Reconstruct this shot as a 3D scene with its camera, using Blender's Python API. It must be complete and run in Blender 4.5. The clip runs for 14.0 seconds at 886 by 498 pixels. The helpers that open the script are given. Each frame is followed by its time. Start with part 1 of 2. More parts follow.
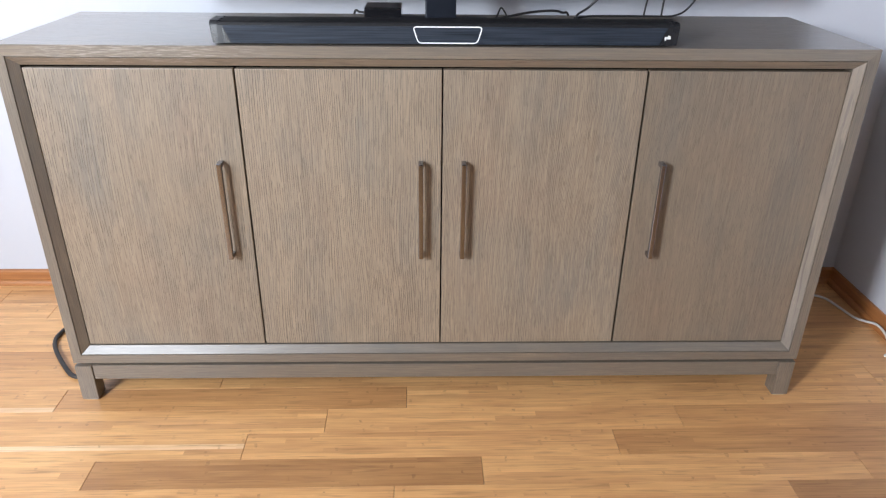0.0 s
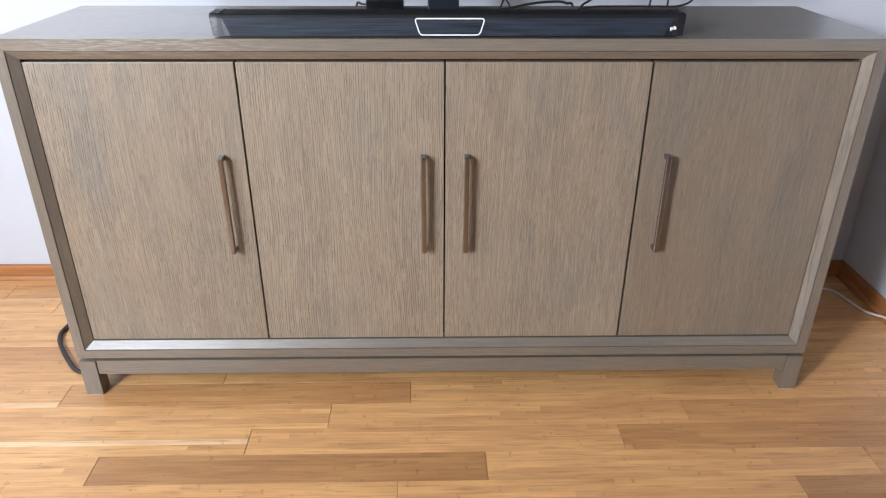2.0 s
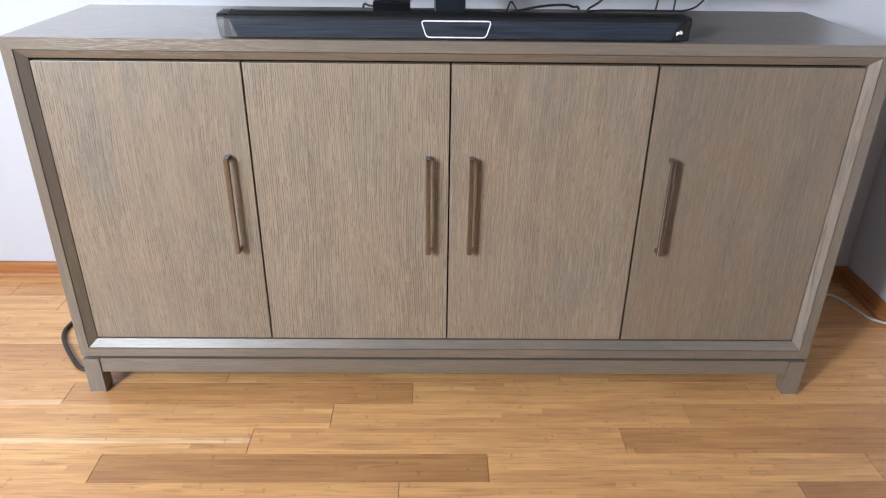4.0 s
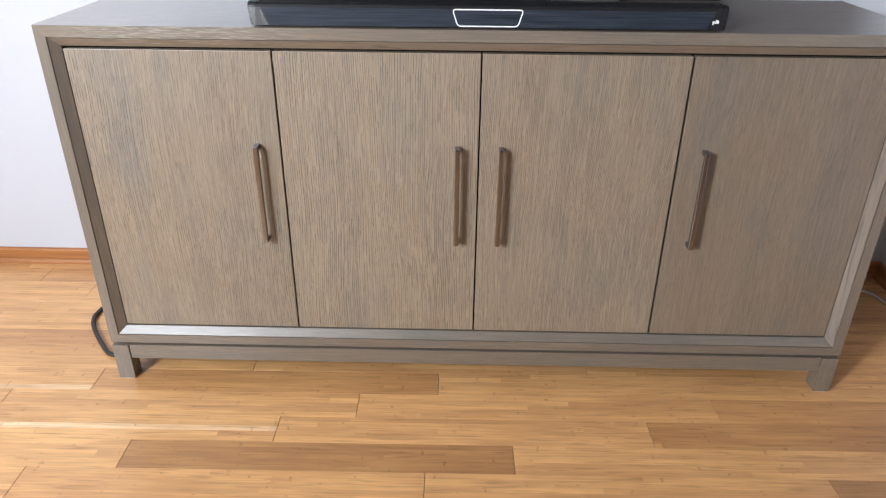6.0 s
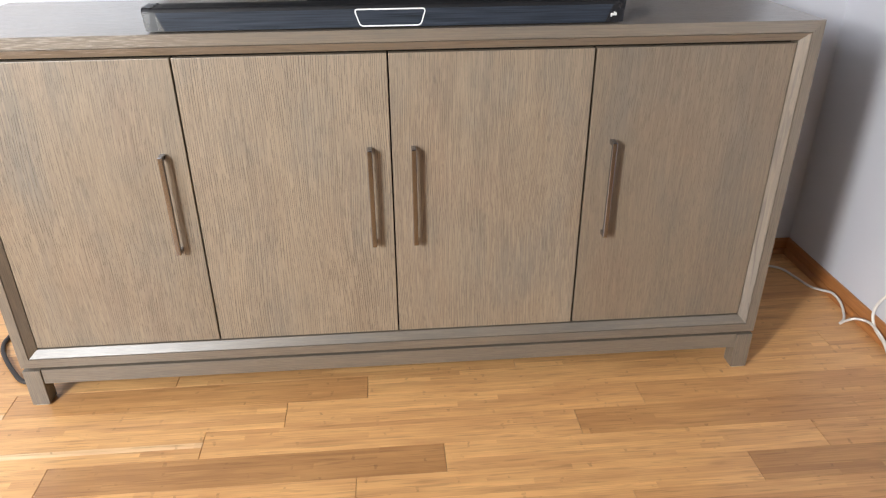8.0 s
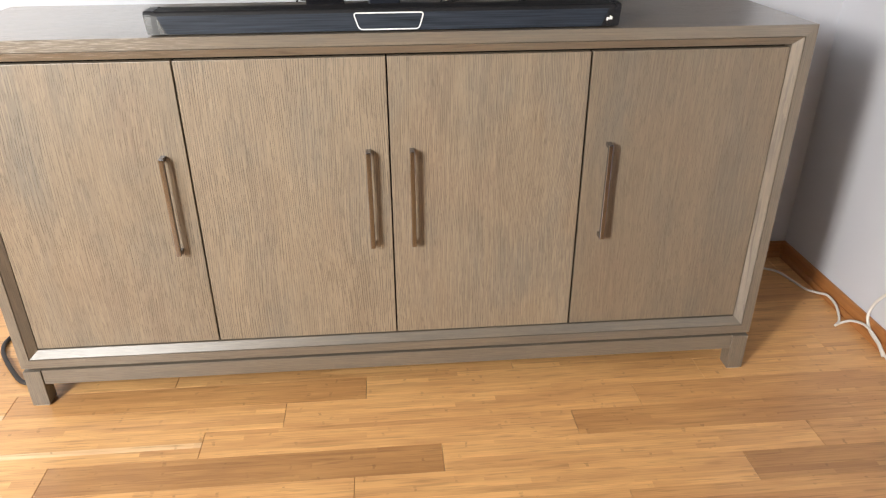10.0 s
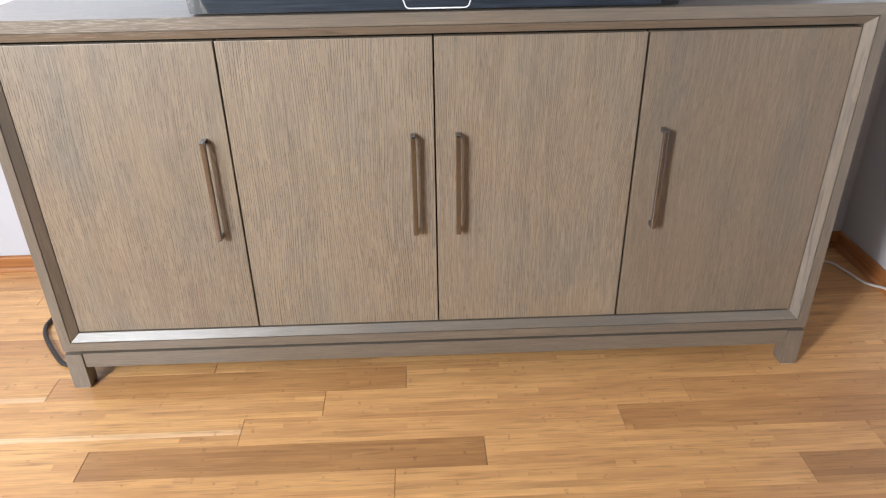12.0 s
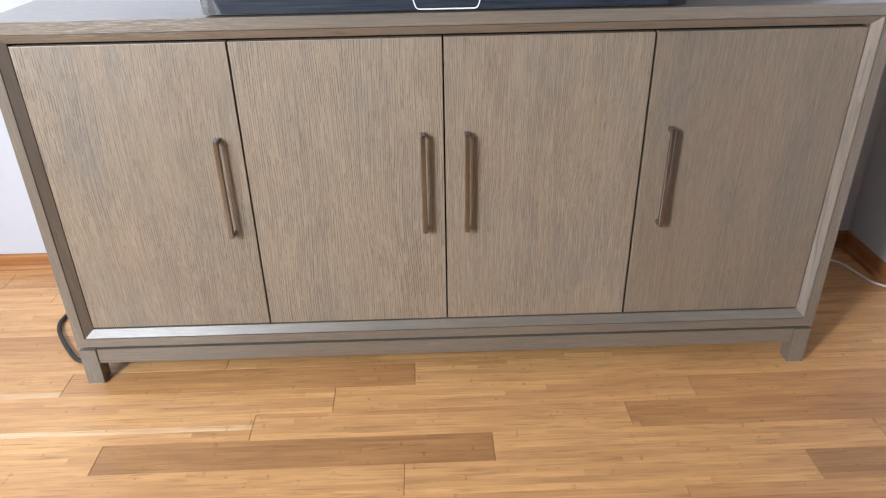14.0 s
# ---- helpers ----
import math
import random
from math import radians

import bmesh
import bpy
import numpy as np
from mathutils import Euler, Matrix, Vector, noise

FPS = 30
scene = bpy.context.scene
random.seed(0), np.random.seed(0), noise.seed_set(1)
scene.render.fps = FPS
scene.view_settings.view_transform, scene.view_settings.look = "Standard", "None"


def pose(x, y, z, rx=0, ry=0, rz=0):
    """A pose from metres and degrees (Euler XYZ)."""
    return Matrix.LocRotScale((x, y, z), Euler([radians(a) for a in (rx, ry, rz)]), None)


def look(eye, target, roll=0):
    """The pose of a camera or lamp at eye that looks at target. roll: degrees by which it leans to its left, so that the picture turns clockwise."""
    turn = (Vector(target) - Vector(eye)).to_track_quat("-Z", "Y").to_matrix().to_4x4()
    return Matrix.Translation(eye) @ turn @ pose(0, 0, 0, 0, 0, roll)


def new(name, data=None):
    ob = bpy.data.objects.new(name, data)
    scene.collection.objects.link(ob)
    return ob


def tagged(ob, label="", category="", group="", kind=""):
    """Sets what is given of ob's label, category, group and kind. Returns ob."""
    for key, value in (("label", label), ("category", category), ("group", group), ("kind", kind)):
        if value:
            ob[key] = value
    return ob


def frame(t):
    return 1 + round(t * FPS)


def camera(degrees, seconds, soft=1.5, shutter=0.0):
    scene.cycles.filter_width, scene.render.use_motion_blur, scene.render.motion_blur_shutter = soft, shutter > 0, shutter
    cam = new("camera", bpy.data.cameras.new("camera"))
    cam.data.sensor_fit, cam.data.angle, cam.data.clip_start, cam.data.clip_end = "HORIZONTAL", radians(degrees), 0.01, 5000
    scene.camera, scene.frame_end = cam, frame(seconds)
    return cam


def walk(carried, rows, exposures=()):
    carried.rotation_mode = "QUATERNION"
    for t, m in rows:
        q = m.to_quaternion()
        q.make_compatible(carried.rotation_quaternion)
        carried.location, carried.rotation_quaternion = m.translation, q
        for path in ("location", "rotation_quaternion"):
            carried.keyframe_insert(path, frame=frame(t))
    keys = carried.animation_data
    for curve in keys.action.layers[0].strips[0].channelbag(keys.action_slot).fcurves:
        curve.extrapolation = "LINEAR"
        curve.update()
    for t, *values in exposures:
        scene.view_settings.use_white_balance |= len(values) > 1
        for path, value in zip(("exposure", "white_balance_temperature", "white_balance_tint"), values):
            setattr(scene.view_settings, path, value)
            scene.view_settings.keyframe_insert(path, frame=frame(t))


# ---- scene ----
cam = camera(63.4, 14.0, soft=1.22)
PATH = [
    (0, (-0.046, -1.648, 1.299), (0.009, 0.141, 0.405), 0.7),
    (0.5, (-0.045, -1.645, 1.295), (0.005, 0.143, 0.401), 0.6),
    (1, (-0.039, -1.635, 1.294), (0.0, 0.149, 0.39), 0.4),
    (1.5, (-0.035, -1.633, 1.294), (-0.004, 0.148, 0.384), 0.2),
    (2, (-0.034, -1.634, 1.295), (-0.001, 0.146, 0.384), 0.2),
    (4.5, (-0.038, -1.636, 1.298), (-0.025, 0.146, 0.39), 1.1),
    (5, (-0.051, -1.634, 1.296), (-0.069, 0.145, 0.381), 1.3),
    (5.5, (-0.063, -1.632, 1.293), (-0.106, 0.142, 0.371), 1.0),
    (6, (-0.056, -1.627, 1.295), (-0.087, 0.142, 0.362), 0.5),
    (6.5, (-0.04, -1.627, 1.29), (-0.017, 0.141, 0.355), -0.0),
    (7, (-0.022, -1.622, 1.292), (0.062, 0.142, 0.353), -0.3),
    (7.5, (-0.003, -1.62, 1.295), (0.128, 0.141, 0.356), -0.5),
    (10, (-0.002, -1.642, 1.293), (0.137, 0.128, 0.37), -0.3),
    (10.5, (-0.015, -1.631, 1.286), (0.097, 0.133, 0.35), -0.0),
    (11, (-0.026, -1.618, 1.28), (0.058, 0.139, 0.328), -0.1),
    (11.5, (-0.031, -1.602, 1.278), (0.035, 0.151, 0.317), -0.4),
    (12, (-0.033, -1.587, 1.278), (0.019, 0.165, 0.315), -0.9),
    (12.5, (-0.034, -1.575, 1.279), (0.008, 0.179, 0.318), -1.2),
    (13, (-0.036, -1.573, 1.282), (-0.001, 0.181, 0.324), -1.2),
    (13.5, (-0.038, -1.588, 1.28), (-0.006, 0.168, 0.324), -1.2),
    (14, (-0.039, -1.608, 1.282), (-0.006, 0.145, 0.321), -1.1),
]
TINTS = [(0, 0.06, 6330, 10), (2, 0.02, 6340, 10), (5, -0.02, 6370, 10), (6, -0.03, 6470, 10), (7.5, 0.10, 6780, 10), (9.8, 0.20, 7480, 10), (10.4, 0.13, 7340, 10), (12, 0.04, 6720, 10), (14, 0.01, 6430, 10)]
walk(cam, [(t, look(eye, target, roll)) for t, eye, target, roll in PATH], TINTS)

# ---- light ----
world = bpy.data.worlds.new("sky_world")
scene.world = world
world.use_nodes = True
sky = world.node_tree.nodes.new("ShaderNodeTexSky")
sky.sky_type, sky.sun_disc, sky.sun_elevation, sky.sun_rotation = "NISHITA", False, radians(11.6), radians(227.4)
world.node_tree.links.new(sky.outputs[0], world.node_tree.nodes["Background"].inputs[0])
world.node_tree.nodes["Background"].inputs[1].default_value = 0.05


def window_light(name, eye, target, width, height, watts, colour):
    """Daylight that falls in through a window's opening."""
    lamp = bpy.data.lights.new(name, "AREA")
    lamp.shape, lamp.size, lamp.size_y, lamp.energy, lamp.color = "RECTANGLE", width, height, watts, colour
    ob = new(name, lamp)
    ob.matrix_world = look(eye, target)
    return ob


# room: inner faces of the walls; one wide window in the south wall and a roof window
X0, X1, Y0, Y1, Z1 = -6.0, 1.487, -2.75, 0.682, 2.75
WIN = (-5.20, -0.60, 0.60, 2.45)      # x from, x to, z from, z to
ROOF = (-3.02, -1.58, -2.32, -0.88)   # x from, x to, y from, y to
SUN_WAY = Vector((0.479, 0.440, -0.134))   # low hazy sun through the wide window
window_light("daylight_south", (-2.15, Y0 + 0.01, 2.08), (-2.15, 0, 2.08), 0.6, 0.7, 195, (0.84, 0.91, 1.0))
window_light("daylight_roof", (-2.3, -1.6, Z1 - 0.005), (-2.3, -1.6, 0), 1.4, 1.4, 18, (0.90, 0.95, 1.0))
lamp = bpy.data.lights.new("sun", "SUN")
lamp.energy, lamp.angle, lamp.color = 1.05, radians(6.0), (0.98, 0.97, 1.0)
new("sun", lamp).matrix_world = look(-SUN_WAY * 20, (0, 0, 0))


# ---- materials ----
class Nodes:
    """Short writing for one material's node tree."""

    def __init__(self, name):
        self.mat = bpy.data.materials.new(name)
        self.mat.use_nodes = True
        self.tree = self.mat.node_tree
        self.bsdf = self.tree.nodes["Principled BSDF"]

    def put(self, socket, value):
        if isinstance(value, bpy.types.NodeSocket):
            self.tree.links.new(value, socket)
        else:
            socket.default_value = value

    def set(self, **values):
        for key, value in values.items():
            self.put(self.bsdf.inputs[key.replace("_", " ")], value)
        return self

    def add(self, kind, out=0, **inputs):
        node = self.tree.nodes.new(kind)
        for key, value in inputs.items():
            name = int(key[1:]) if key[0] == "i" and key[1:].isdigit() else key.replace("_", " ")
            self.put(node.inputs[name], value)
        return node.outputs[out]

    def math(self, op, a, b=0.0, c=0.0):
        node = self.tree.nodes.new("ShaderNodeMath")
        node.operation = op
        for socket, value in zip(node.inputs, (a, b, c)):
            self.put(socket, value)
        return node.outputs[0]

    def object_coord(self):
        return self.tree.nodes.new("ShaderNodeTexCoord").outputs["Object"]

    def chance(self):
        return self.tree.nodes.new("ShaderNodeObjectInfo").outputs["Random"]

    def scaled(self, vector, scale, shift=None):
        node = self.tree.nodes.new("ShaderNodeMapping")
        self.put(node.inputs["Vector"], vector)
        node.inputs["Scale"].default_value = scale
        if shift is not None:
            self.put(node.inputs["Location"], self.add("ShaderNodeCombineXYZ", 0, X=shift, Y=shift, Z=shift))
        return node.outputs[0]

    def noise(self, vector, scale=1.0, detail=2.0, rough=0.5, distortion=0.0):
        return self.add("ShaderNodeTexNoise", 0, Vector=vector, Scale=scale, Detail=detail, Roughness=rough, Distortion=distortion)

    def ramp(self, value, *stops):
        node = self.tree.nodes.new("ShaderNodeValToRGB")
        while len(node.color_ramp.elements) < len(stops):
            node.color_ramp.elements.new(1)
        for element, (at, colour) in zip(node.color_ramp.elements, stops):
            element.position = at
            element.color = (*colour, 1) if isinstance(colour, tuple) else (colour, colour, colour, 1)
        self.put(node.inputs[0], value)
        return node.outputs[0]

    def mix(self, amount, a, b, blend="MIX"):
        node = self.tree.nodes.new("ShaderNodeMix")
        node.data_type, node.blend_type = "RGBA", blend
        for socket, value in zip((node.inputs[0], node.inputs[6], node.inputs[7]), (amount, a, b)):
            self.put(socket, (*value, 1) if isinstance(value, tuple) else value)
        return node.outputs[2]

    def bump(self, height, strength, distance):
        return self.add("ShaderNodeBump", 0, Height=height, Strength=strength, Distance=distance)


def plain(name, colour, rough=0.5, metal=0.0, vary=0.12, scale=40.0):
    """A plain paint, plastic or metal with a little unevenness."""
    n = Nodes(name)
    blot = n.noise(n.object_coord(), scale, 3)
    dark = tuple(c * (1 - vary) for c in colour)
    n.set(Base_Color=n.mix(blot, dark, colour), Metallic=metal, Roughness=n.math("MULTIPLY_ADD", blot, 0.15, rough - 0.07))
    return n.mat


def oak(name, grain, strength=1.0, rough=0.43, tone=0.96, lines=185.0, run=16.0, cover=0.45, wear=0.0, cool=0.0, coat=0.0):
    """Grey-washed oak veneer. grain: the axis along which it runs; lines: pore lines to the metre; run: dashes to the metre; cover: share left bare."""
    n = Nodes(name)
    co, shift = n.object_coord(), n.math("MULTIPLY", n.chance(), 40.0)

    def along(fine, long):
        return tuple(long if a == grain else fine for a in "xyz")

    def toned(*c):
        return tuple(tone * v for v in c)

    sway = n.noise(n.scaled(co, along(2.6, 1.5), shift), 1.0, 1)
    bent = n.tree.nodes.new("ShaderNodeVectorMath")
    bent.operation = "MULTIPLY_ADD"
    n.put(bent.inputs[0], n.add("ShaderNodeCombineXYZ", 0, X=sway, Y=sway, Z=sway))
    bent.inputs[1].default_value = (0.040 * strength,) * 3
    n.put(bent.inputs[2], co)
    path = bent.outputs[0]
    bands = n.noise(n.scaled(path, along(16, 0.9), shift), 1.0, 2)
    blots = n.noise(n.scaled(co, (3.4, 3.4, 3.4), shift), 1.0, 3)
    tints = n.noise(n.scaled(co, along(7.0, 3.0), n.math("ADD", shift, 9.0)), 1.0, 3)
    fibres = n.noise(n.scaled(path, along(330, 6.0), shift), 1.0, 2, 0.6)
    parts = n.tree.nodes.new("ShaderNodeSeparateXYZ")
    n.put(parts.inputs[0], path)
    if grain == "z":
        across = n.math("ADD", parts.outputs[0], parts.outputs[1])
    else:
        across = n.math("ADD", parts.outputs[1 if grain == "x" else 0], parts.outputs[2])
    drift = n.noise(n.scaled(path, along(30, 2.0), shift), 1.0, 2, 0.55)
    ring_line = n.math("FRACT", n.math("ADD", n.math("MULTIPLY", across, lines), n.math("MULTIPLY", drift, 2.6)))
    ring_line = n.ramp(ring_line, (0.0, 0.0), (0.375, 0.0), (0.475, 1.0), (0.525, 1.0), (0.625, 0.0))
    dash = n.ramp(n.noise(n.scaled(path, along(0.75 * lines, run), shift), 1.0, 1.5, 0.6), (cover - 0.03, 0.0), (cover + 0.03, 1.0))
    area = n.ramp(n.noise(n.scaled(co, along(6.0, 3.5), shift), 1.0, 3), (0.34, 0.45), (0.58, 1.0))
    short = n.ramp(n.noise(n.scaled(path, along(430, 34.0), n.math("ADD", shift, 17.0)), 1.0, 1.5), (0.60, 0.0), (0.68, 1.0))
    ground = n.mix(n.ramp(blots, (0.36, 0.0), (0.64, 1.0)), toned(0.250, 0.211, 0.165), toned(0.304, 0.230, 0.159))
    ground = n.mix(n.ramp(bands, (0.38, 0.0), (0.68, 1.0)), ground, toned(0.333, 0.260, 0.184))
    ground = n.mix(n.math("MULTIPLY", n.ramp(tints, (0.52, 0.0), (0.70, 1.0)), 0.45), ground, toned(0.322, 0.228, 0.158))
    ground = n.mix(n.math("MULTIPLY", n.ramp(tints, (0.30, 1.0), (0.46, 0.0)), 0.40), ground, toned(0.205, 0.198, 0.178))
    ground = n.mix(n.math("MULTIPLY", n.ramp(fibres, (0.42, 0.0), (0.70, 1.0)), 0.30 * strength), ground, toned(0.130, 0.106, 0.084))
    ground = n.mix(cool, ground, toned(0.245, 0.226, 0.205))
    silk = n.noise(n.scaled(path, along(230, 9.0), n.math("ADD", shift, 3.0)), 1.0, 2, 0.6)
    ground = n.mix(n.math("MULTIPLY", n.ramp(silk, (0.46, 0.0), (0.66, 1.0)), 0.28 + 0.16 * strength), ground, toned(0.438, 0.346, 0.248))
    mask = n.math("MULTIPLY", n.math("MULTIPLY", ring_line, dash), area)
    mask = n.math("MAXIMUM", mask, n.math("MULTIPLY", short, 0.35))
    colour = n.mix(n.math("MULTIPLY", mask, min(1.0, 0.95 * strength)), ground, (0.030, 0.020, 0.013))
    if wear:
        scuff = n.noise(n.scaled(co, along(420, 24.0), n.math("ADD", shift, 5.0)), 1.0, 3, 0.6)
        where = n.tree.nodes.new("ShaderNodeSeparateXYZ")
        n.put(where.inputs[0], co)
        patch = n.ramp(n.math("ADD", where.outputs[0], 1.0), (0.03, 0.0), (0.16, 1.0), (0.42, 0.9), (0.66, 0.0))
        patch = n.math("MULTIPLY", patch, n.math("LESS_THAN", where.outputs[1], 0.010))
        scuff = n.math("MULTIPLY", n.ramp(scuff, (0.50, 0.0), (0.60, 1.0)), patch)
        colour = n.mix(n.math("MULTIPLY", scuff, wear), colour, (0.46, 0.42, 0.38))
    n.set(Base_Color=colour, Coat_Weight=coat, Coat_Roughness=0.22, Specular_IOR_Level=0.9, Roughness=n.math("MULTIPLY_ADD", mask, 0.2, rough), Normal=n.bump(n.math("SUBTRACT", 1.0, mask), 0.35 * strength * strength, 0.0006))
    return n.mat


def bamboo(name, tone, warm=0.0, bright=-1):
    """Laminated bamboo plank: five strips side by side, knuckles, fine fibres, satin lacquer."""
    n = Nodes(name)
    co, luck = n.object_coord(), n.chance()
    split = n.tree.nodes.new("ShaderNodeSeparateXYZ")
    n.put(split.inputs[0], co)
    x, y = split.outputs[0], split.outputs[1]
    strip = n.math("FLOOR", n.math("DIVIDE", n.math("ADD", y, 0.0488), 0.0196))
    seed = n.math("MULTIPLY", luck, 97.0)
    first = n.add("ShaderNodeTexWhiteNoise", 0, Vector=n.add("ShaderNodeCombineXYZ", 0, X=strip, Y=seed, Z=1.0))
    run = n.math("FLOOR", n.math("ADD", n.math("DIVIDE", x, 0.7), n.math("MULTIPLY", first, 3.0)))
    piece = n.add("ShaderNodeTexWhiteNoise", 0, Vector=n.add("ShaderNodeCombineXYZ", 0, X=strip, Y=seed, Z=run))
    shift = n.math("ADD", seed, n.math("MULTIPLY", piece, 11.0))
    fibre = n.noise(n.scaled(co, (4.0, 260.0, 1.0), shift), 1.0, 3, 0.6)
    cloud = n.noise(n.scaled(co, (5.0, 28.0, 1.0), shift), 1.0, 3)
    streak = n.noise(n.scaled(co, (9.0, 120.0, 1.0), shift), 1.0, 2)
    pale = tuple(min(c * tone, 0.93) for c in (0.930, 0.520 - 0.02 * warm, 0.215 - 0.02 * warm))
    deep = tuple(c * tone for c in (0.540, 0.258 - 0.02 * warm, 0.100 - 0.012 * warm))
    ground = n.mix(n.ramp(piece, (0.0, 0.40), (0.5, 0.55), (0.9, 0.66), (0.97, 0.92)), deep, pale)
    if bright >= 0:
        ground = n.mix(n.math("COMPARE", strip, float(bright), 0.5), ground, (0.95, 0.68, 0.40))
    ground = n.mix(n.math("MULTIPLY", n.ramp(cloud, (0.38, 0.0), (0.74, 1.0)), 0.50), ground, deep)
    drift = n.noise(n.scaled(co, (2.6, 11.0, 1.0), n.math("ADD", shift, 4.0)), 1.0, 3, 0.6)
    ground = n.mix(n.math("MULTIPLY", n.ramp(drift, (0.46, 0.0), (0.66, 1.0)), 0.45), ground, tuple(c * 0.88 for c in deep))
    ground = n.mix(n.math("MULTIPLY", n.ramp(drift, (0.34, 1.0), (0.48, 0.0)), 0.40), ground, pale)
    ground = n.mix(n.math("MULTIPLY", n.ramp(fibre, (0.42, 0.0), (0.66, 1.0)), 0.30), ground, tuple(c * 0.62 for c in deep))
    ground = n.mix(n.math("MULTIPLY", n.ramp(streak, (0.57, 0.0), (0.70, 1.0)), 0.38), ground, tuple(c * 0.5 for c in deep))
    wave = n.math("FRACT", n.math("ADD", n.math("DIVIDE", n.math("ADD", x, n.math("MULTIPLY", n.noise(co, 60.0, 1), 0.016)), 0.31), n.math("MULTIPLY", piece, 7.0)))
    knuckle = n.math("LESS_THAN", n.math("ABSOLUTE", n.math("SUBTRACT", wave, 0.5)), 0.012)
    knuckle = n.math("MULTIPLY", knuckle, n.ramp(n.noise(n.scaled(co, (30.0, 90.0, 1.0), shift), 1.0, 2), (0.48, 0.0), (0.66, 0.50)))
    colour = n.mix(knuckle, ground, tuple(c * 0.5 for c in deep))
    n.set(Base_Color=colour, Roughness=n.math("MULTIPLY_ADD", fibre, 0.16, 0.30), Coat_Weight=0.35, Coat_Roughness=0.2,
          Normal=n.bump(fibre, 0.08, 0.0006))
    return n.mat


def wall_paint(name, low, high):
    n = Nodes(name)
    co = n.object_coord()
    roll, dirt = n.noise(co, 260.0, 2), n.noise(co, 1.7, 3)
    n.set(Base_Color=n.mix(dirt, low, high), Roughness=0.55, Normal=n.bump(roll, 0.12, 0.0008))
    return n.mat


def stained_wood():
    """Orange-brown stained pine of the baseboards."""
    n = Nodes("orange_stained_wood")
    co = n.object_coord()
    grain, cloud = n.noise(n.scaled(co, (3.0, 3.0, 130.0)), 1.0, 3), n.noise(co, 4.0, 2)
    colour = n.mix(n.ramp(grain, (0.35, 0.0), (0.7, 1.0)), (0.40, 0.160, 0.050), (0.28, 0.100, 0.030))
    n.set(Base_Color=n.mix(n.math("MULTIPLY", cloud, 0.4), colour, (0.44, 0.190, 0.068)), Roughness=0.34, Coat_Weight=0.3, Coat_Roughness=0.2)
    return n.mat


def fabric_grille():
    """Dark blue-grey speaker cloth with fine level threads."""
    n = Nodes("blue_grey_speaker_cloth")
    co = n.object_coord()
    thread, cloud = n.noise(n.scaled(co, (9.0, 1.0, 620.0)), 1.0, 2), n.noise(n.scaled(co, (5.0, 1.0, 260.0)), 1.0, 3)
    colour = n.mix(n.ramp(cloud, (0.35, 0.0), (0.65, 1.0)), (0.006, 0.009, 0.014), (0.026, 0.033, 0.047))
    n.set(Base_Color=n.mix(n.math("MULTIPLY", n.ramp(thread, (0.40, 0.0), (0.70, 1.0)), 0.55), colour, (0.038, 0.049, 0.070)), Roughness=0.6, Specular_IOR_Level=0.2, Normal=n.bump(thread, 0.4, 0.0005))
    return n.mat


def brushed_metal():
    n = Nodes("brushed_bronze_nickel")
    lines = n.noise(n.scaled(n.object_coord(), (900.0, 900.0, 12.0)), 1.0, 2)
    n.set(Base_Color=n.mix(lines, (0.27, 0.275, 0.31), (0.35, 0.355, 0.39)), Metallic=1.0, Roughness=n.math("MULTIPLY_ADD", lines, 0.10, 0.13))
    return n.mat


def window_glass():
    n = Nodes("clear_glass")
    n.set(Base_Color=(0.95, 0.98, 0.97, 1), Roughness=0.02, Transmission_Weight=1.0, IOR=1.45)
    return n.mat


OAK_DOORS = (oak("grey_oak_sparse_dashes", "z", 1.0, 0.43, 0.75, 175.0, 22.0, 0.47), oak("grey_oak_long_lines", "z", 1.1, 0.43, 0.82, 180.0, 17.0, 0.43),
             oak("grey_oak_fine_lines", "z", 1.0, 0.43, 0.80, 250.0, 19.0, 0.45), oak("grey_oak_faint_grain", "z", 0.75, 0.45, 0.60, 260.0, 28.0, 0.53))
OAK_ALONG, OAK_TOP = oak("grey_oak_level", "x", 0.50, 0.37, 0.54, cool=0.35), oak("grey_oak_top", "x", 0.32, 0.28, 0.64, wear=0.55, cool=0.45, coat=0.8)
OAK_STILE, OAK_DEEP = oak("grey_oak_stile", "z", 0.55, 0.34, 0.56, cool=0.35), oak("grey_oak_deep", "y", 0.6, 0.4, 0.56, cool=0.35)
BAMBOO = {"pale": bamboo("bamboo_pale", 1.04), "mid": bamboo("bamboo_mid", 0.85, 0.5), "brown": bamboo("bamboo_brown", 0.79, 0.8), "dark": bamboo("bamboo_dark", 0.67, 1.0),
          "bright_middle": bamboo("bamboo_bright_middle_strip", 1.04, 0, 2), "bright_edge": bamboo("bamboo_bright_edge_strip", 1.04, 0, 0)}
PAINT, STAINED, CLOTH, METAL = wall_paint("white_wall_paint", (0.520, 0.535, 0.585), (0.550, 0.565, 0.610)), stained_wood(), fabric_grille(), brushed_metal()
BLACK, GLOSS_BLACK = plain("black_plastic", (0.012, 0.012, 0.014), 0.4), plain("glossy_black_plastic", (0.010, 0.010, 0.012), 0.09)
SATIN_BLACK = plain("satin_black_plastic", (0.012, 0.012, 0.015), 0.27)
NAVY, SCREEN = plain("dark_navy_metal", (0.014, 0.017, 0.026), 0.35, 0.3), plain("dark_screen", (0.008, 0.008, 0.010), 0.12)
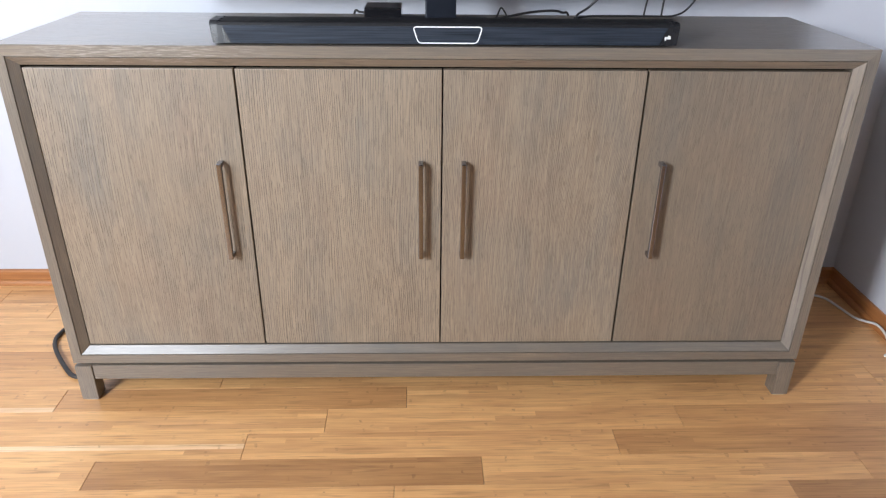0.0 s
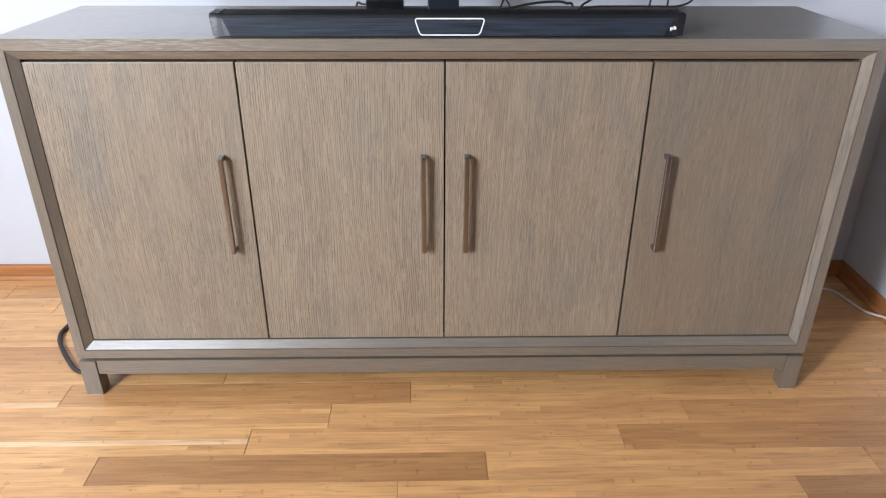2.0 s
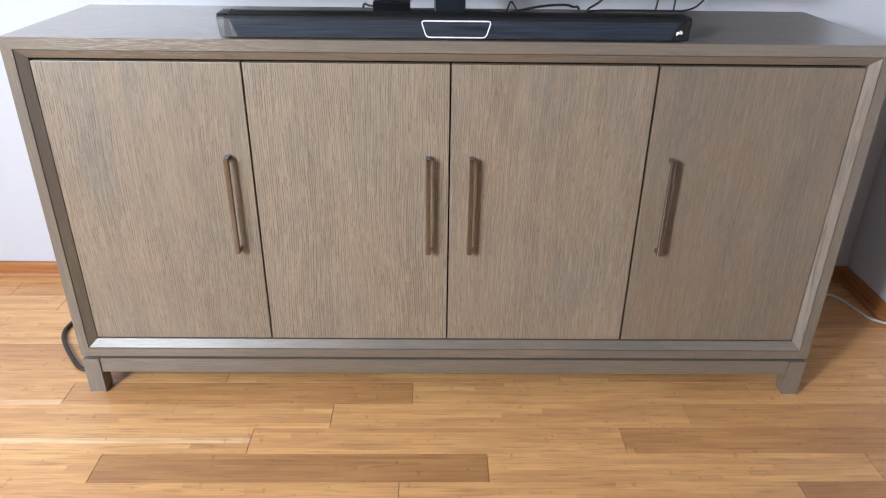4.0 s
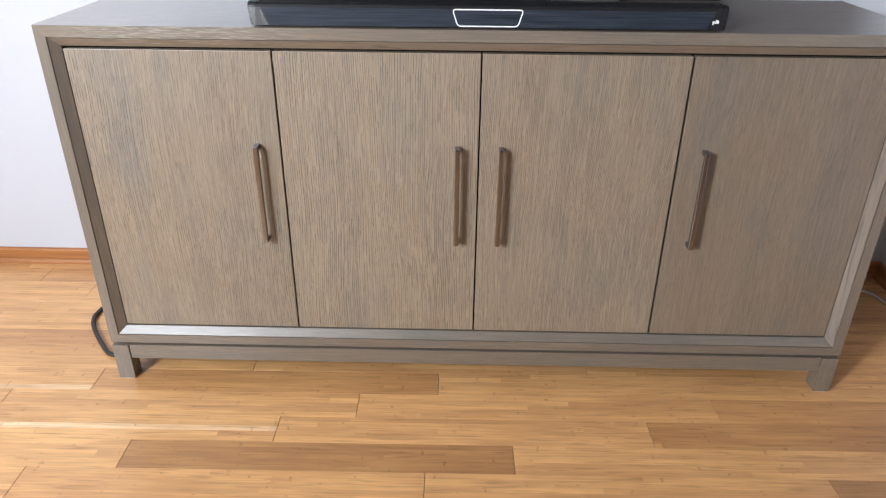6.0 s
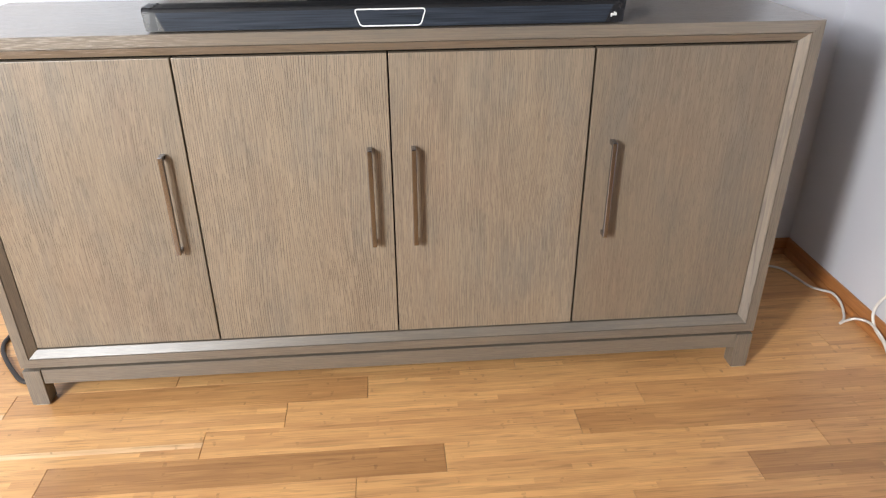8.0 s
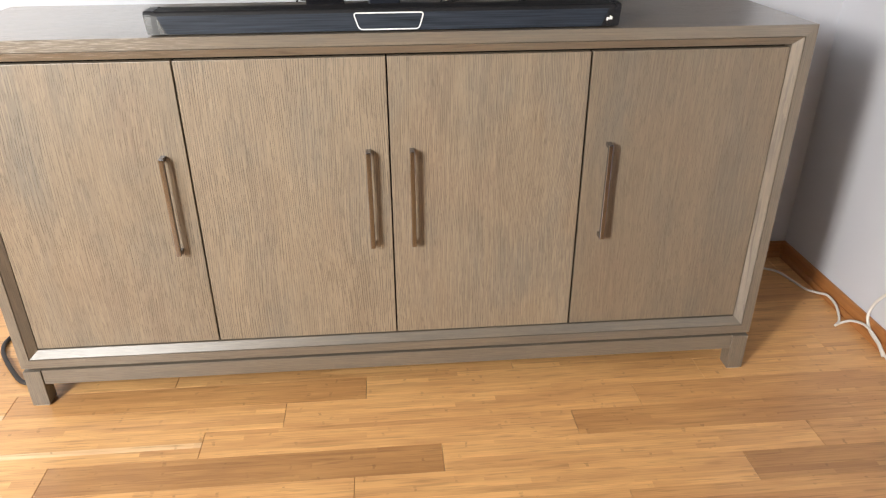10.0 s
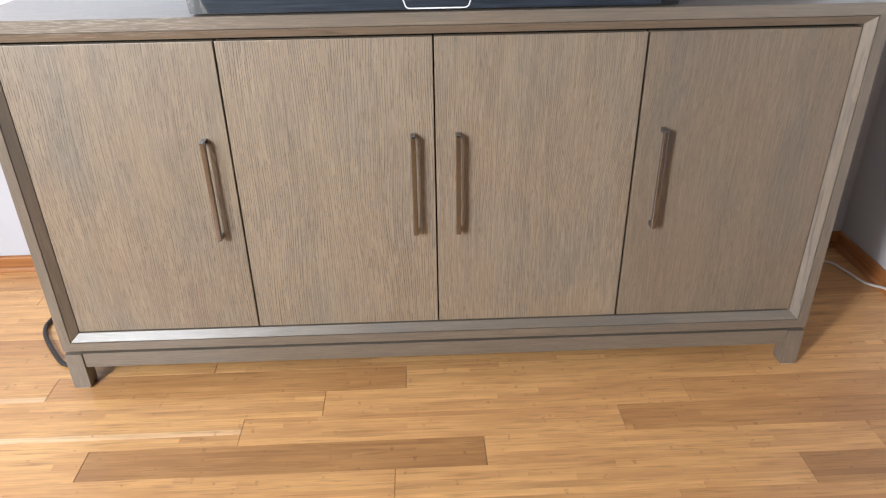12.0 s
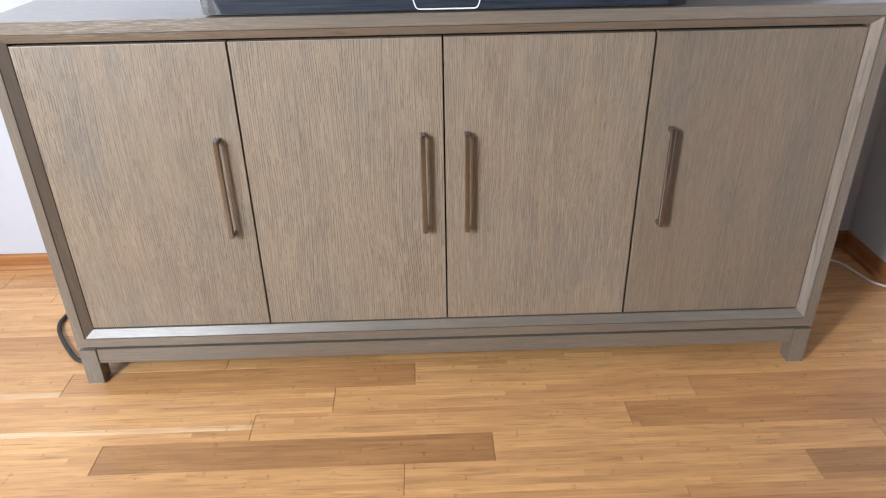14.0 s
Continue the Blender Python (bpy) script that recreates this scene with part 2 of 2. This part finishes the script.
WHITE, CORD_WHITE = plain("white_plastic", (0.86, 0.87, 0.88), 0.3, 0, 0.03), plain("white_cord_rubber", (0.72, 0.70, 0.66), 0.45)
CORD_BLACK, CORD_GREY = plain("black_cord_rubber", (0.016, 0.015, 0.016), 0.45), plain("charcoal_cord_rubber", (0.028, 0.025, 0.025), 0.5)
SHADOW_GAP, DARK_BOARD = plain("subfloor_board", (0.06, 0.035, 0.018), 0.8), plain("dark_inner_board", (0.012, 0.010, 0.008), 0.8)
GREIGE = wall_paint("greige_wall_paint", (0.17, 0.16, 0.15), (0.20, 0.19, 0.175))
CEILING = wall_paint("grey_ceiling_paint", (0.17, 0.17, 0.17), (0.20, 0.20, 0.20))
FELT, GLASS = plain("pale_felt", (0.55, 0.52, 0.46), 0.9), window_glass()


# ---- mesh helpers ----
def part(name, bm, material, parent=None, label=""):
    """Links a bmesh as one mesh object, under a thing or a part."""
    bmesh.ops.recalc_face_normals(bm, faces=bm.faces[:])
    mesh = bpy.data.meshes.new(name)
    bm.to_mesh(mesh)
    bm.free()
    mesh.materials.append(material)
    ob = new(name, mesh)
    if parent is not None:
        ob.parent = parent
    return tagged(ob, label)


def thing(name, at, label, category, group="", kind=""):
    """An Empty at the base of a thing."""
    ob = new(name)
    ob.location = at
    ob.empty_display_size = 0.05
    return tagged(ob, label, category, group, kind)


def box(x0, x1, y0, y1, z0, z1, bevel=0.0, bm=None, segments=2):
    own = bmesh.new()
    bmesh.ops.create_cube(own, size=1.0)
    for v in own.verts:
        v.co = Vector((x0 + (v.co.x + 0.5) * (x1 - x0), y0 + (v.co.y + 0.5) * (y1 - y0), z0 + (v.co.z + 0.5) * (z1 - z0)))
    if bevel:
        bmesh.ops.bevel(own, geom=own.edges[:], offset=bevel, segments=segments, affect="EDGES", profile=0.6)
    if bm is None:
        return own
    mesh = bpy.data.meshes.new("piece")
    own.to_mesh(mesh)
    own.free()
    bm.from_mesh(mesh)
    bpy.data.meshes.remove(mesh)
    return bm


def sweep(points, radius, sides=10, steps=8, bm=None):
    """A round cord through the points, smoothed between them."""
    bm = bm or bmesh.new()
    pts = [Vector(p) for p in points]
    ext = [2 * pts[0] - pts[1], *pts, 2 * pts[-1] - pts[-2]]
    line = []
    for a, b, c, d in zip(ext, ext[1:], ext[2:], ext[3:]):
        for k in range(steps):
            t = k / steps
            line.append(0.5 * (2 * b + (c - a) * t + (2 * a - 5 * b + 4 * c - d) * t * t + (3 * b - a - 3 * c + d) * t ** 3))
    line.append(pts[-1])
    rings, side = [], Vector((0.3, 0.2, 0.9))
    for k, p in enumerate(line):
        ahead = (line[min(k + 1, len(line) - 1)] - line[max(k - 1, 0)]).normalized()
        side = (side - ahead * side.dot(ahead)).normalized()
        other = ahead.cross(side)
        rings.append([bm.verts.new(p + radius * (math.cos(a) * side + math.sin(a) * other)) for a in (2 * math.pi * i / sides for i in range(sides))])
    for r, q in zip(rings, rings[1:]):
        for i in range(sides):
            bm.faces.new((r[i], r[(i + 1) % sides], q[(i + 1) % sides], q[i])).smooth = True
    bm.faces.new(rings[0]), bm.faces.new(rings[-1])
    return bm


def prism(profile, to3d, a, b):
    """A profile of (u, v) pushed from a to b; to3d(u, v, w) gives the place. a and b may be functions of (u, v)."""
    bm = bmesh.new()
    ends = []
    for w in (a, b):
        ends.append([bm.verts.new(to3d(u, v, w(u, v) if callable(w) else w)) for u, v in profile])
    count = len(profile)
    for i in range(count):
        j = (i + 1) % count
        bm.faces.new((ends[0][i], ends[0][j], ends[1][j], ends[1][i]))
    bm.faces.new(ends[0]), bm.faces.new(ends[1])
    return bm


# ---- room ----
T = 0.12
tagged(part("wall_north", box(X0 - T, X1 + T, Y1, Y1 + T, 0, Z1), PAINT), "smooth white painted wall behind the sideboard", "wall", kind="structure")
tagged(part("wall_east", box(X1, X1 + T, Y0 - T, Y1, 0, Z1), PAINT), "smooth white painted side wall beside the sideboard", "wall", kind="structure")
bm = box(X0 - T, ROOF[0], Y0 - T, Y1 + T, Z1, Z1 + T)
box(ROOF[1], X1 + T, Y0 - T, Y1 + T, Z1, Z1 + T, bm=bm)
box(ROOF[0], ROOF[1], Y0 - T, ROOF[2], Z1, Z1 + T, bm=bm)
box(ROOF[0], ROOF[1], ROOF[3], Y1 + T, Z1, Z1 + T, bm=bm)
tagged(part("ceiling", bm, CEILING), "plain grey painted ceiling with a roof window", "ceiling", kind="structure")
bm = box(X0, WIN[0], Y0 - T, Y0, 0, Z1)
box(WIN[1], X1, Y0 - T, Y0, 0, Z1, bm=bm)
box(WIN[0], WIN[1], Y0 - T, Y0, 0, WIN[2], bm=bm)
box(WIN[0], WIN[1], Y0 - T, Y0, WIN[3], Z1, bm=bm)
tagged(part("wall_south", bm, GREIGE), "greige painted wall with a wide window", "wall", kind="structure")
tagged(part("wall_west", box(X0 - T, X0, Y0 - T, Y1, 0, Z1), GREIGE), "plain greige painted wall", "wall", kind="structure")

win = thing("window_1", (0, 0, 0), "wide white framed window with one clear pane", "window", kind="structure")
a0, a1, z0, z1 = WIN
for a, b, c, d in ((a0, a0 + 0.02, z0, z1), (a1 - 0.02, a1, z0, z1), (a0 + 0.02, a1 - 0.02, z0, z0 + 0.02), (a0 + 0.02, a1 - 0.02, z1 - 0.02, z1)):
    part("window_frame", box(a, b, Y0 - 0.09, Y0 - 0.05, c, d, 0.003), WHITE, win)
part("pane", box(a0 + 0.02, a1 - 0.02, Y0 - 0.073, Y0 - 0.067, z0 + 0.02, z1 - 0.02), GLASS, win).visible_shadow = False

win = thing("window_2", (0, 0, 0), "flat roof window with white frame and clear pane", "window", kind="structure")
x0, x1, y0, y1 = ROOF
for a, b, c, d in ((x0, x0 + 0.02, y0, y1), (x1 - 0.02, x1, y0, y1), (x0 + 0.02, x1 - 0.02, y0, y0 + 0.02), (x0 + 0.02, x1 - 0.02, y1 - 0.02, y1)):
    part("window_frame", box(a, b, c, d, Z1 + 0.03, Z1 + 0.08, 0.003), WHITE, win)
part("pane", box(x0 + 0.02, x1 - 0.02, y0 + 0.02, y1 - 0.02, Z1 + 0.05, Z1 + 0.056), GLASS, win).visible_shadow = False

# baseboards: board with an eased top edge, and a rounded shoe at the floor
BOARD = ((0, 0), (0.011, 0), (0.011, 0.049), (0.009, 0.054), (0.005, 0.057), (0, 0.057))
SHOE = [(0.0115, 0.0)] + [(0.0115 + 0.013 * math.cos(a), 0.019 * math.sin(a)) for a in (math.pi / 2 * k / 6 for k in range(7))]
base = thing("baseboard_north", (0, Y1, 0), "orange-stained wooden baseboard with rounded shoe moulding", "baseboard", kind="structure")
part("board", prism(BOARD, lambda u, v, w: (w, -u, v), X0, lambda u, v: X1 - u), STAINED, base)
part("shoe_moulding", prism(SHOE, lambda u, v, w: (w, -u, v), X0, lambda u, v: X1 - u), STAINED, base)
base = thing("baseboard_east", (X1, 0, 0), "orange-stained wooden baseboard with rounded shoe moulding", "baseboard", kind="structure")
part("board", prism(BOARD, lambda u, v, w: (-u, w, v), Y0, lambda u, v: Y1 - u), STAINED, base)
part("shoe_moulding", prism(SHOE, lambda u, v, w: (-u, w, v), Y0, lambda u, v: Y1 - u), STAINED, base)


# ---- sideboard ----
W, H, D = 1.008, 0.984, 0.478      # half width, height, depth
FOOT = 0.1255                   # underside of the case
RAIL, INNER, DEEP = 0.0275, 0.048, 0.0165
side = thing("sideboard", (0, 0, 0), "wide grey-washed oak sideboard with four closed doors", "sideboard")
ring = ((0.0012, 0), (RAIL - 0.0014, 0), (RAIL - 0.0006, 0.0045), (RAIL + 0.0004, 0.0045), (RAIL + 0.0012, 0.0008), (INNER, DEEP), (INNER, D), (0, D), (0, 0.0012))


def rail(which):
    """One mitred side of the case, with the sloping inner edge of its front."""
    if which in ("top", "bottom"):
        z = (lambda u: H - u) if which == "top" else (lambda u: FOOT + u)
        return prism(ring, lambda u, v, w: (w, v, z(u)), lambda u, v: -W + u, lambda u, v: W - u)
    x = (lambda u: -W + u) if which == "west" else (lambda u: W - u)
    return prism(ring, lambda u, v, w: (x(u), v, w), lambda u, v: FOOT + u, lambda u, v: H - u)


part("top_panel", rail("top"), OAK_TOP, side)
part("bottom_panel", rail("bottom"), OAK_ALONG, side)
part("side_panel", rail("west"), OAK_STILE, side)
part("side_panel", rail("east"), OAK_STILE, side)
part("back_panel", box(-W + INNER, W - INNER, D - 0.012, D - 0.004, FOOT + INNER, H - INNER), DARK_BOARD, side)
part("inner_board", box(-W + INNER, W - INNER, 0.048, 0.056, FOOT + INNER, H - INNER), DARK_BOARD, side)

DOOR_Z0, DOOR_Z1 = FOOT + INNER + 0.0040, H - INNER - 0.0072


def pull(at_x, parent):
    """A square bar pull with a short leg at each end."""
    x0, x1, z0, z1, front, back = at_x - 0.0060, at_x + 0.0060, 0.4505, 0.7080, -0.0110, 0.0180
    bm = box(x0, x1, front, front + 0.0118, z0, z1, 0.0030, segments=6)
    box(x0, x1, front + 0.0108, back, z0, z0 + 0.011, 0.0012, bm)
    box(x0, x1, front + 0.0108, back, z1 - 0.011, z1, 0.0012, bm)
    return part("handle", bm, METAL, parent, "slim brushed bronze bar handle")


edges = (-W + INNER, -0.4805, 0.0, 0.4805, W - INNER)
for k, pull_x in enumerate((-0.536, -0.0515, 0.0535, 0.541)):
    gap0, gap1 = ((0.0015, 0.0022, 0.0020, 0.0028)[k]), ((0.0022, 0.0020, 0.0028, 0.0015)[k])
    door = part("door", box(edges[k] + gap0, edges[k + 1] - gap1, DEEP + 0.0015, DEEP + 0.0215, DOOR_Z0, DOOR_Z1, 0.0012), OAK_DOORS[k], side)
    pull(pull_x, door)

# plinth: apron set back a little, legs, and the dark gap under the case
for x0, x1 in ((-W, -W + 0.046), (W - 0.046, W)):
    for y0, y1 in ((0.0, 0.046), (D - 0.046, D)):
        leg = part("leg", box(x0, x1, y0, y1, 0.003, 0.1150, 0.0015), OAK_STILE, side)
        part("felt_pad", box(x0 + 0.006, x1 - 0.006, y0 + 0.003, y1 - 0.006, 0.0, 0.003), FELT, leg)
for y0, y1 in ((0.004, 0.024), (D - 0.024, D - 0.004)):
    part("apron", box(-W + 0.0468, W - 0.0468, y0, y1, 0.070, 0.1150, 0.001), OAK_ALONG, side)
for x0, x1 in ((-W + 0.008, -W + 0.028), (W - 0.028, W - 0.008)):
    part("apron", box(x0, x1, 0.0468, D - 0.0468, 0.070, 0.1150, 0.001), OAK_DEEP, side)
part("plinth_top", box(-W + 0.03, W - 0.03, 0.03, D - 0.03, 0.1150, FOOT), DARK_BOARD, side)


# ---- soundbar ----
bar = thing("soundbar", (0, 0, H), "long black soundbar with blue-grey cloth front, on the sideboard", "soundbar")
B0, B1 = -0.519, 0.535


def face(z):
    """How far back the bar's front stands at a height over the top panel."""
    return 0.0135 + 0.16 * z


profile = [(face(0.003), 0.003), (face(0.041), 0.041), (0.0235, 0.0465), (0.028, 0.0495), (0.086, 0.0505), (0.094, 0.047), (0.095, 0.006), (0.091, 0.003)]
part("body", prism(profile, lambda u, v, w: (w, u, v), B0 + 0.012, B1 - 0.012), BLACK, bar)
lip = [(u - 0.0012 if u < 0.05 else u + 0.001, v + (0.001 if v > 0.03 else 0)) for u, v in profile]
for lean, end in ((1, B0), (-1, B1)):
    bm = prism(lip, lambda u, v, w: (w, u, v), lambda u, v: end - lean * 0.14 * max(v - 0.006, 0), lambda u, v: end + lean * (0.044 - 0.5 * v))
    bmesh.ops.bevel(bm, geom=bm.edges[:], offset=0.0015, segments=2, affect="EDGES")
    for v in bm.verts:
        if v.co.y < 0.032:
            v.co.y += 0.0040 * min(1.0, max(0.0, 1.0 - lean * (v.co.x - end) / 0.034))
    part("end_cap", bm, SATIN_BLACK, bar, "satin black end cap")
cloth = [(face(0.004) - 0.0008, 0.004), (face(0.041) - 0.0008, 0.041), (face(0.041) + 0.002, 0.041), (face(0.004) + 0.002, 0.004)]
part("grille", prism(cloth, lambda u, v, w: (w, u, v), lambda u, v: B0 + 0.045 - 0.5 * v, lambda u, v: B1 - 0.045 + 0.5 * v), CLOTH, bar, "blue-grey cloth grille")
for x in (B0 + 0.1, 0.0, B1 - 0.1):
    part("rubber_foot", box(x - 0.015, x + 0.015, 0.03, 0.08, 0.0, 0.003), CORD_BLACK, bar)
# white outline round the middle display
corner = ((-0.0685, 0.0405), (0.0885, 0.0405), (0.0770, 0.0060), (-0.0565, 0.0060))
loop = []
for k in range(4):
    p, c, q = Vector(corner[k - 1]), Vector(corner[k]), Vector(corner[(k + 1) % 4])
    a, b = c + (p - c).normalized() * 0.008, c + (q - c).normalized() * 0.008
    loop += [(1 - t) ** 2 * a + 2 * t * (1 - t) * c + t * t * b for t in (0, 0.25, 0.5, 0.75, 1)]
bm = bmesh.new()
rows = []
for k, p in enumerate(loop):
    out = (loop[(k + 1) % len(loop)] - loop[k - 1]).normalized()
    out = Vector((out.y, -out.x))
    rows.append([bm.verts.new((q.x, face(q.y) - d, q.y)) for q, d in ((p + out * 0.0014, 0.0), (p + out * 0.0012, 0.0022), (p - out * 0.0012, 0.0022), (p - out * 0.0014, 0.0))])
for k, r in enumerate(rows):
    q = rows[(k + 1) % len(rows)]
    for i in range(4):
        bm.faces.new((r[i], r[(i + 1) % 4], q[(i + 1) % 4], q[i]))
part("display_outline", bm, WHITE, bar, "thin white rounded outline")
# maker's mark as plain shapes
for x0, x1, z0, z1 in ((0.5050, 0.5072, 0.015, 0.0225), (0.5084, 0.5112, 0.0175, 0.0222), (0.5124, 0.5138, 0.0175, 0.0255), (0.5150, 0.5178, 0.0175, 0.0238)):
    part("badge_mark", box(x0, x1, face(z0) - 0.0032, face(z0) + 0.003, z0, z1), WHITE, bar)


# ---- on the sideboard, behind the bar ----
tv = thing("television", (0, 0.34, H), "large black television on a central stand, on the sideboard", "television")
part("base_plate", box(-0.13, 0.13, -0.10, 0.05, 0.0, 0.008, 0.003), NAVY, tv)
part("column", box(-0.040, 0.043, 0.006, 0.034, 0.008, 0.42, 0.004), NAVY, tv, "dark navy stand column")
part("housing", box(-0.825, 0.825, -0.030, 0.004, 0.114, 1.06, 0.006), BLACK, tv)
part("screen", box(-0.817, 0.817, -0.032, -0.028, 0.124, 1.052), SCREEN, tv, "dark glossy switched-off screen")

unit = thing("streaming_box", (-0.153, 0.395, H), "small square glossy black streaming box, on the sideboard", "streaming box")
bm = box(-0.0495, 0.0495, -0.049, 0.060, 0.002, 0.035, 0.004, segments=3)
part("shell", bm, GLOSS_BLACK, unit)
part("front_window", box(-0.038, 0.038, -0.0498, -0.046, 0.008, 0.027), SCREEN, unit)
part("rubber_foot", box(-0.035, 0.035, -0.035, 0.035, 0, 0.002), CORD_BLACK, unit)

z = H
CORDS = (
    (0.0034, ((0.10, 0.36, z + 0.004), (0.166, 0.385, z + 0.005), (0.235, 0.42, z + 0.013), (0.30, 0.44, z + 0.017), (0.345, 0.455, z + 0.011), (0.372, 0.474, z - 0.02), (0.375, 0.49, z - 0.25), (0.36, 0.50, 0.006))),
    (0.0034, ((0.372, 0.375, z + 0.004), (0.383, 0.42, z + 0.004), (0.392, 0.448, z + 0.008), (0.43, 0.458, z + 0.032), (0.50, 0.42, z + 0.12), (0.52, 0.355, z + 0.2))),
    (0.0028, ((0.372, 0.40, z + 0.003), (0.42, 0.445, z + 0.003), (0.52, 0.453, z + 0.003), (0.60, 0.452, z + 0.003), (0.665, 0.456, z + 0.004), (0.705, 0.462, z + 0.022), (0.735, 0.45, z + 0.08), (0.74, 0.355, z + 0.2))),
    (0.0028, ((0.640, 0.356, z + 0.2), (0.640, 0.45, z + 0.12), (0.638, 0.475, z + 0.02), (0.636, 0.48, z - 0.2), (0.62, 0.49, 0.008))),
    (0.0028, ((0.615, 0.356, z + 0.2), (0.608, 0.47, z + 0.10), (0.592, 0.49, z + 0.01), (0.575, 0.50, z - 0.3), (0.57, 0.50, 0.008))),
    (0.0032, ((-0.245, 0.482, z - 0.10), (-0.240, 0.474, z + 0.001), (-0.222, 0.462, z + 0.007), (-0.195, 0.452, z + 0.006), (-0.160, 0.455, z + 0.012))),
    (0.0024, ((0.150, 0.37, z + 0.003), (0.158, 0.395, z + 0.010), (0.170, 0.425, z + 0.026), (0.178, 0.40, z + 0.020), (0.185, 0.38, z + 0.004))),
)
for radius, points in CORDS:
    tagged(part("cable", sweep(points, radius), CORD_BLACK), "thin black cable behind the soundbar", "cable", "cables behind the soundbar")


# ---- cords on the floor ----
cord = ((-0.95, 0.54, 0.007), (-1.12, 0.47, 0.007), (-1.200, 0.385, 0.007), (-1.218, 0.325, 0.007), (-1.212, 0.283, 0.007), (-1.187, 0.235, 0.007), (-1.132, 0.161, 0.007),
        (-1.078, 0.104, 0.007), (-1.035, 0.108, 0.007), (-0.99, 0.165, 0.007), (-0.95, 0.25, 0.007), (-0.85, 0.36, 0.007))
tagged(part("power_cord", sweep(cord, 0.0068), CORD_GREY), "thick charcoal power cord lying on the bamboo floor", "power cord")
cord = ((1.05, 0.60, 0.004), (1.20, 0.607, 0.004), (1.300, 0.595, 0.004), (1.346, 0.575, 0.004), (1.395, 0.543, 0.004), (1.415, 0.480, 0.004), (1.432, 0.415, 0.004), (1.452, 0.378, 0.010), (1.461, 0.335, 0.024),
        (1.460, 0.285, 0.022), (1.448, 0.238, 0.010), (1.430, 0.205, 0.005), (1.407, 0.186, 0.004), (1.428, 0.195, 0.005), (1.455, 0.188, 0.017), (1.464, 0.142, 0.035), (1.463, 0.098, 0.036),
        (1.462, 0.055, 0.025), (1.458, 0.02, 0.012), (1.450, -0.03, 0.005))
tagged(part("cable", sweep(cord, 0.0042), CORD_WHITE), "white cable along the floor and baseboard", "cable")
cord = ((1.452, 0.010, 0.006), (1.461, 0.050, 0.020), (1.466, 0.085, 0.024), (1.470, 0.117, 0.033), (1.475, 0.145, 0.060), (1.479, 0.142, 0.103), (1.480, 0.105, 0.163), (1.480, 0.03, 0.23), (1.480, -0.06, 0.28))
tagged(part("cable", sweep(cord, 0.0046), CORD_WHITE), "white cable hanging in a loop against the wall", "cable")


# ---- floor ----
floor = tagged(part("floor", box(X0 - 0.05, X1 + 0.05, Y0 - 0.05, Y1 + 0.05, -0.08, -0.0142), SHADOW_GAP), "honey-coloured laminated bamboo plank floor", "floor", kind="structure")
ROW, LONG, FIRST, SKEW = 0.0978, 0.9755, -0.0455, 0.006
floor.rotation_euler.z = math.atan(SKEW)      # the planks run a little askew to the sideboard
JOINT = {-5: 0.531, -4: -0.1195, -3: 0.1005, -2: 0.4625, -1: -0.3125, 0: -0.094, 1: 0.338, 5: -1.307, 6: -1.515}
TONE = {(-3, 0): "dark", (-2, 1): "brown", (-4, 2): "dark", (-5, 1): "mid", (-3, 2): "mid", (0, 0): "mid", (-2, -1): "bright_middle", (-2, 0): "pale", (-3, 1): "pale", (-4, 0): "pale", (-4, 1): "pale", (-1, 0): "pale", (-1, 1): "pale", (0, -1): "bright_edge"}
blanks = {}


def blank(length, width):
    """A plank of that size about its own middle, with finely eased upper edges."""
    key = (round(length, 3), round(width, 3))
    if key not in blanks:
        a, b, e = length / 2, width / 2, 0.0007
        bm = bmesh.new()
        low = [bm.verts.new((x, y, -0.014)) for x, y in ((-a, -b), (a, -b), (a, b), (-a, b))]
        mid = [bm.verts.new((x, y, -e)) for x, y in ((-a, -b), (a, -b), (a, b), (-a, b))]
        top = [bm.verts.new((x, y, 0.0)) for x, y in ((-a + e, -b + e / 2), (a - e, -b + e / 2), (a - e, b - e / 2), (-a + e, b - e / 2))]
        for r, q in ((low, mid), (mid, top)):
            for i in range(4):
                bm.faces.new((r[i], r[(i + 1) % 4], q[(i + 1) % 4], q[i]))
        bm.faces.new(top)
        bmesh.ops.recalc_face_normals(bm, faces=bm.faces[:])
        mesh = bpy.data.meshes.new("plank")
        bm.to_mesh(mesh)
        bm.free()
        mesh.materials.append(BAMBOO["pale"])
        blanks[key] = mesh
    return blanks[key]


dice = random.Random(5)
for row in range(math.floor((Y0 - 0.05 - FIRST) / ROW), math.ceil((Y1 + 0.05 - FIRST) / ROW)):
    y0, y1 = max(FIRST + row * ROW, Y0 - 0.05), min(FIRST + (row + 1) * ROW, Y1 + 0.05)
    joint = JOINT.get(row, dice.uniform(-0.5, 0.5))
    if y1 - y0 < 0.01:
        continue
    for k in range(-8, 7):
        x0, x1 = max(joint + (k - 1) * LONG, X0 - 0.05), min(joint + k * LONG, X1 + 0.05)
        if x1 - x0 < 0.02:
            continue
        plank = new("plank", blank(x1 - x0 - 0.0011, y1 - y0 - 0.0003))
        plank.location = ((x0 + x1) / 2, (y0 + y1) / 2, 0)
        plank.parent = floor
        plank.material_slots[0].link = "OBJECT"
        plank.material_slots[0].material = BAMBOO[TONE.get((row, k), dice.choice(("pale", "pale", "pale", "mid")))]
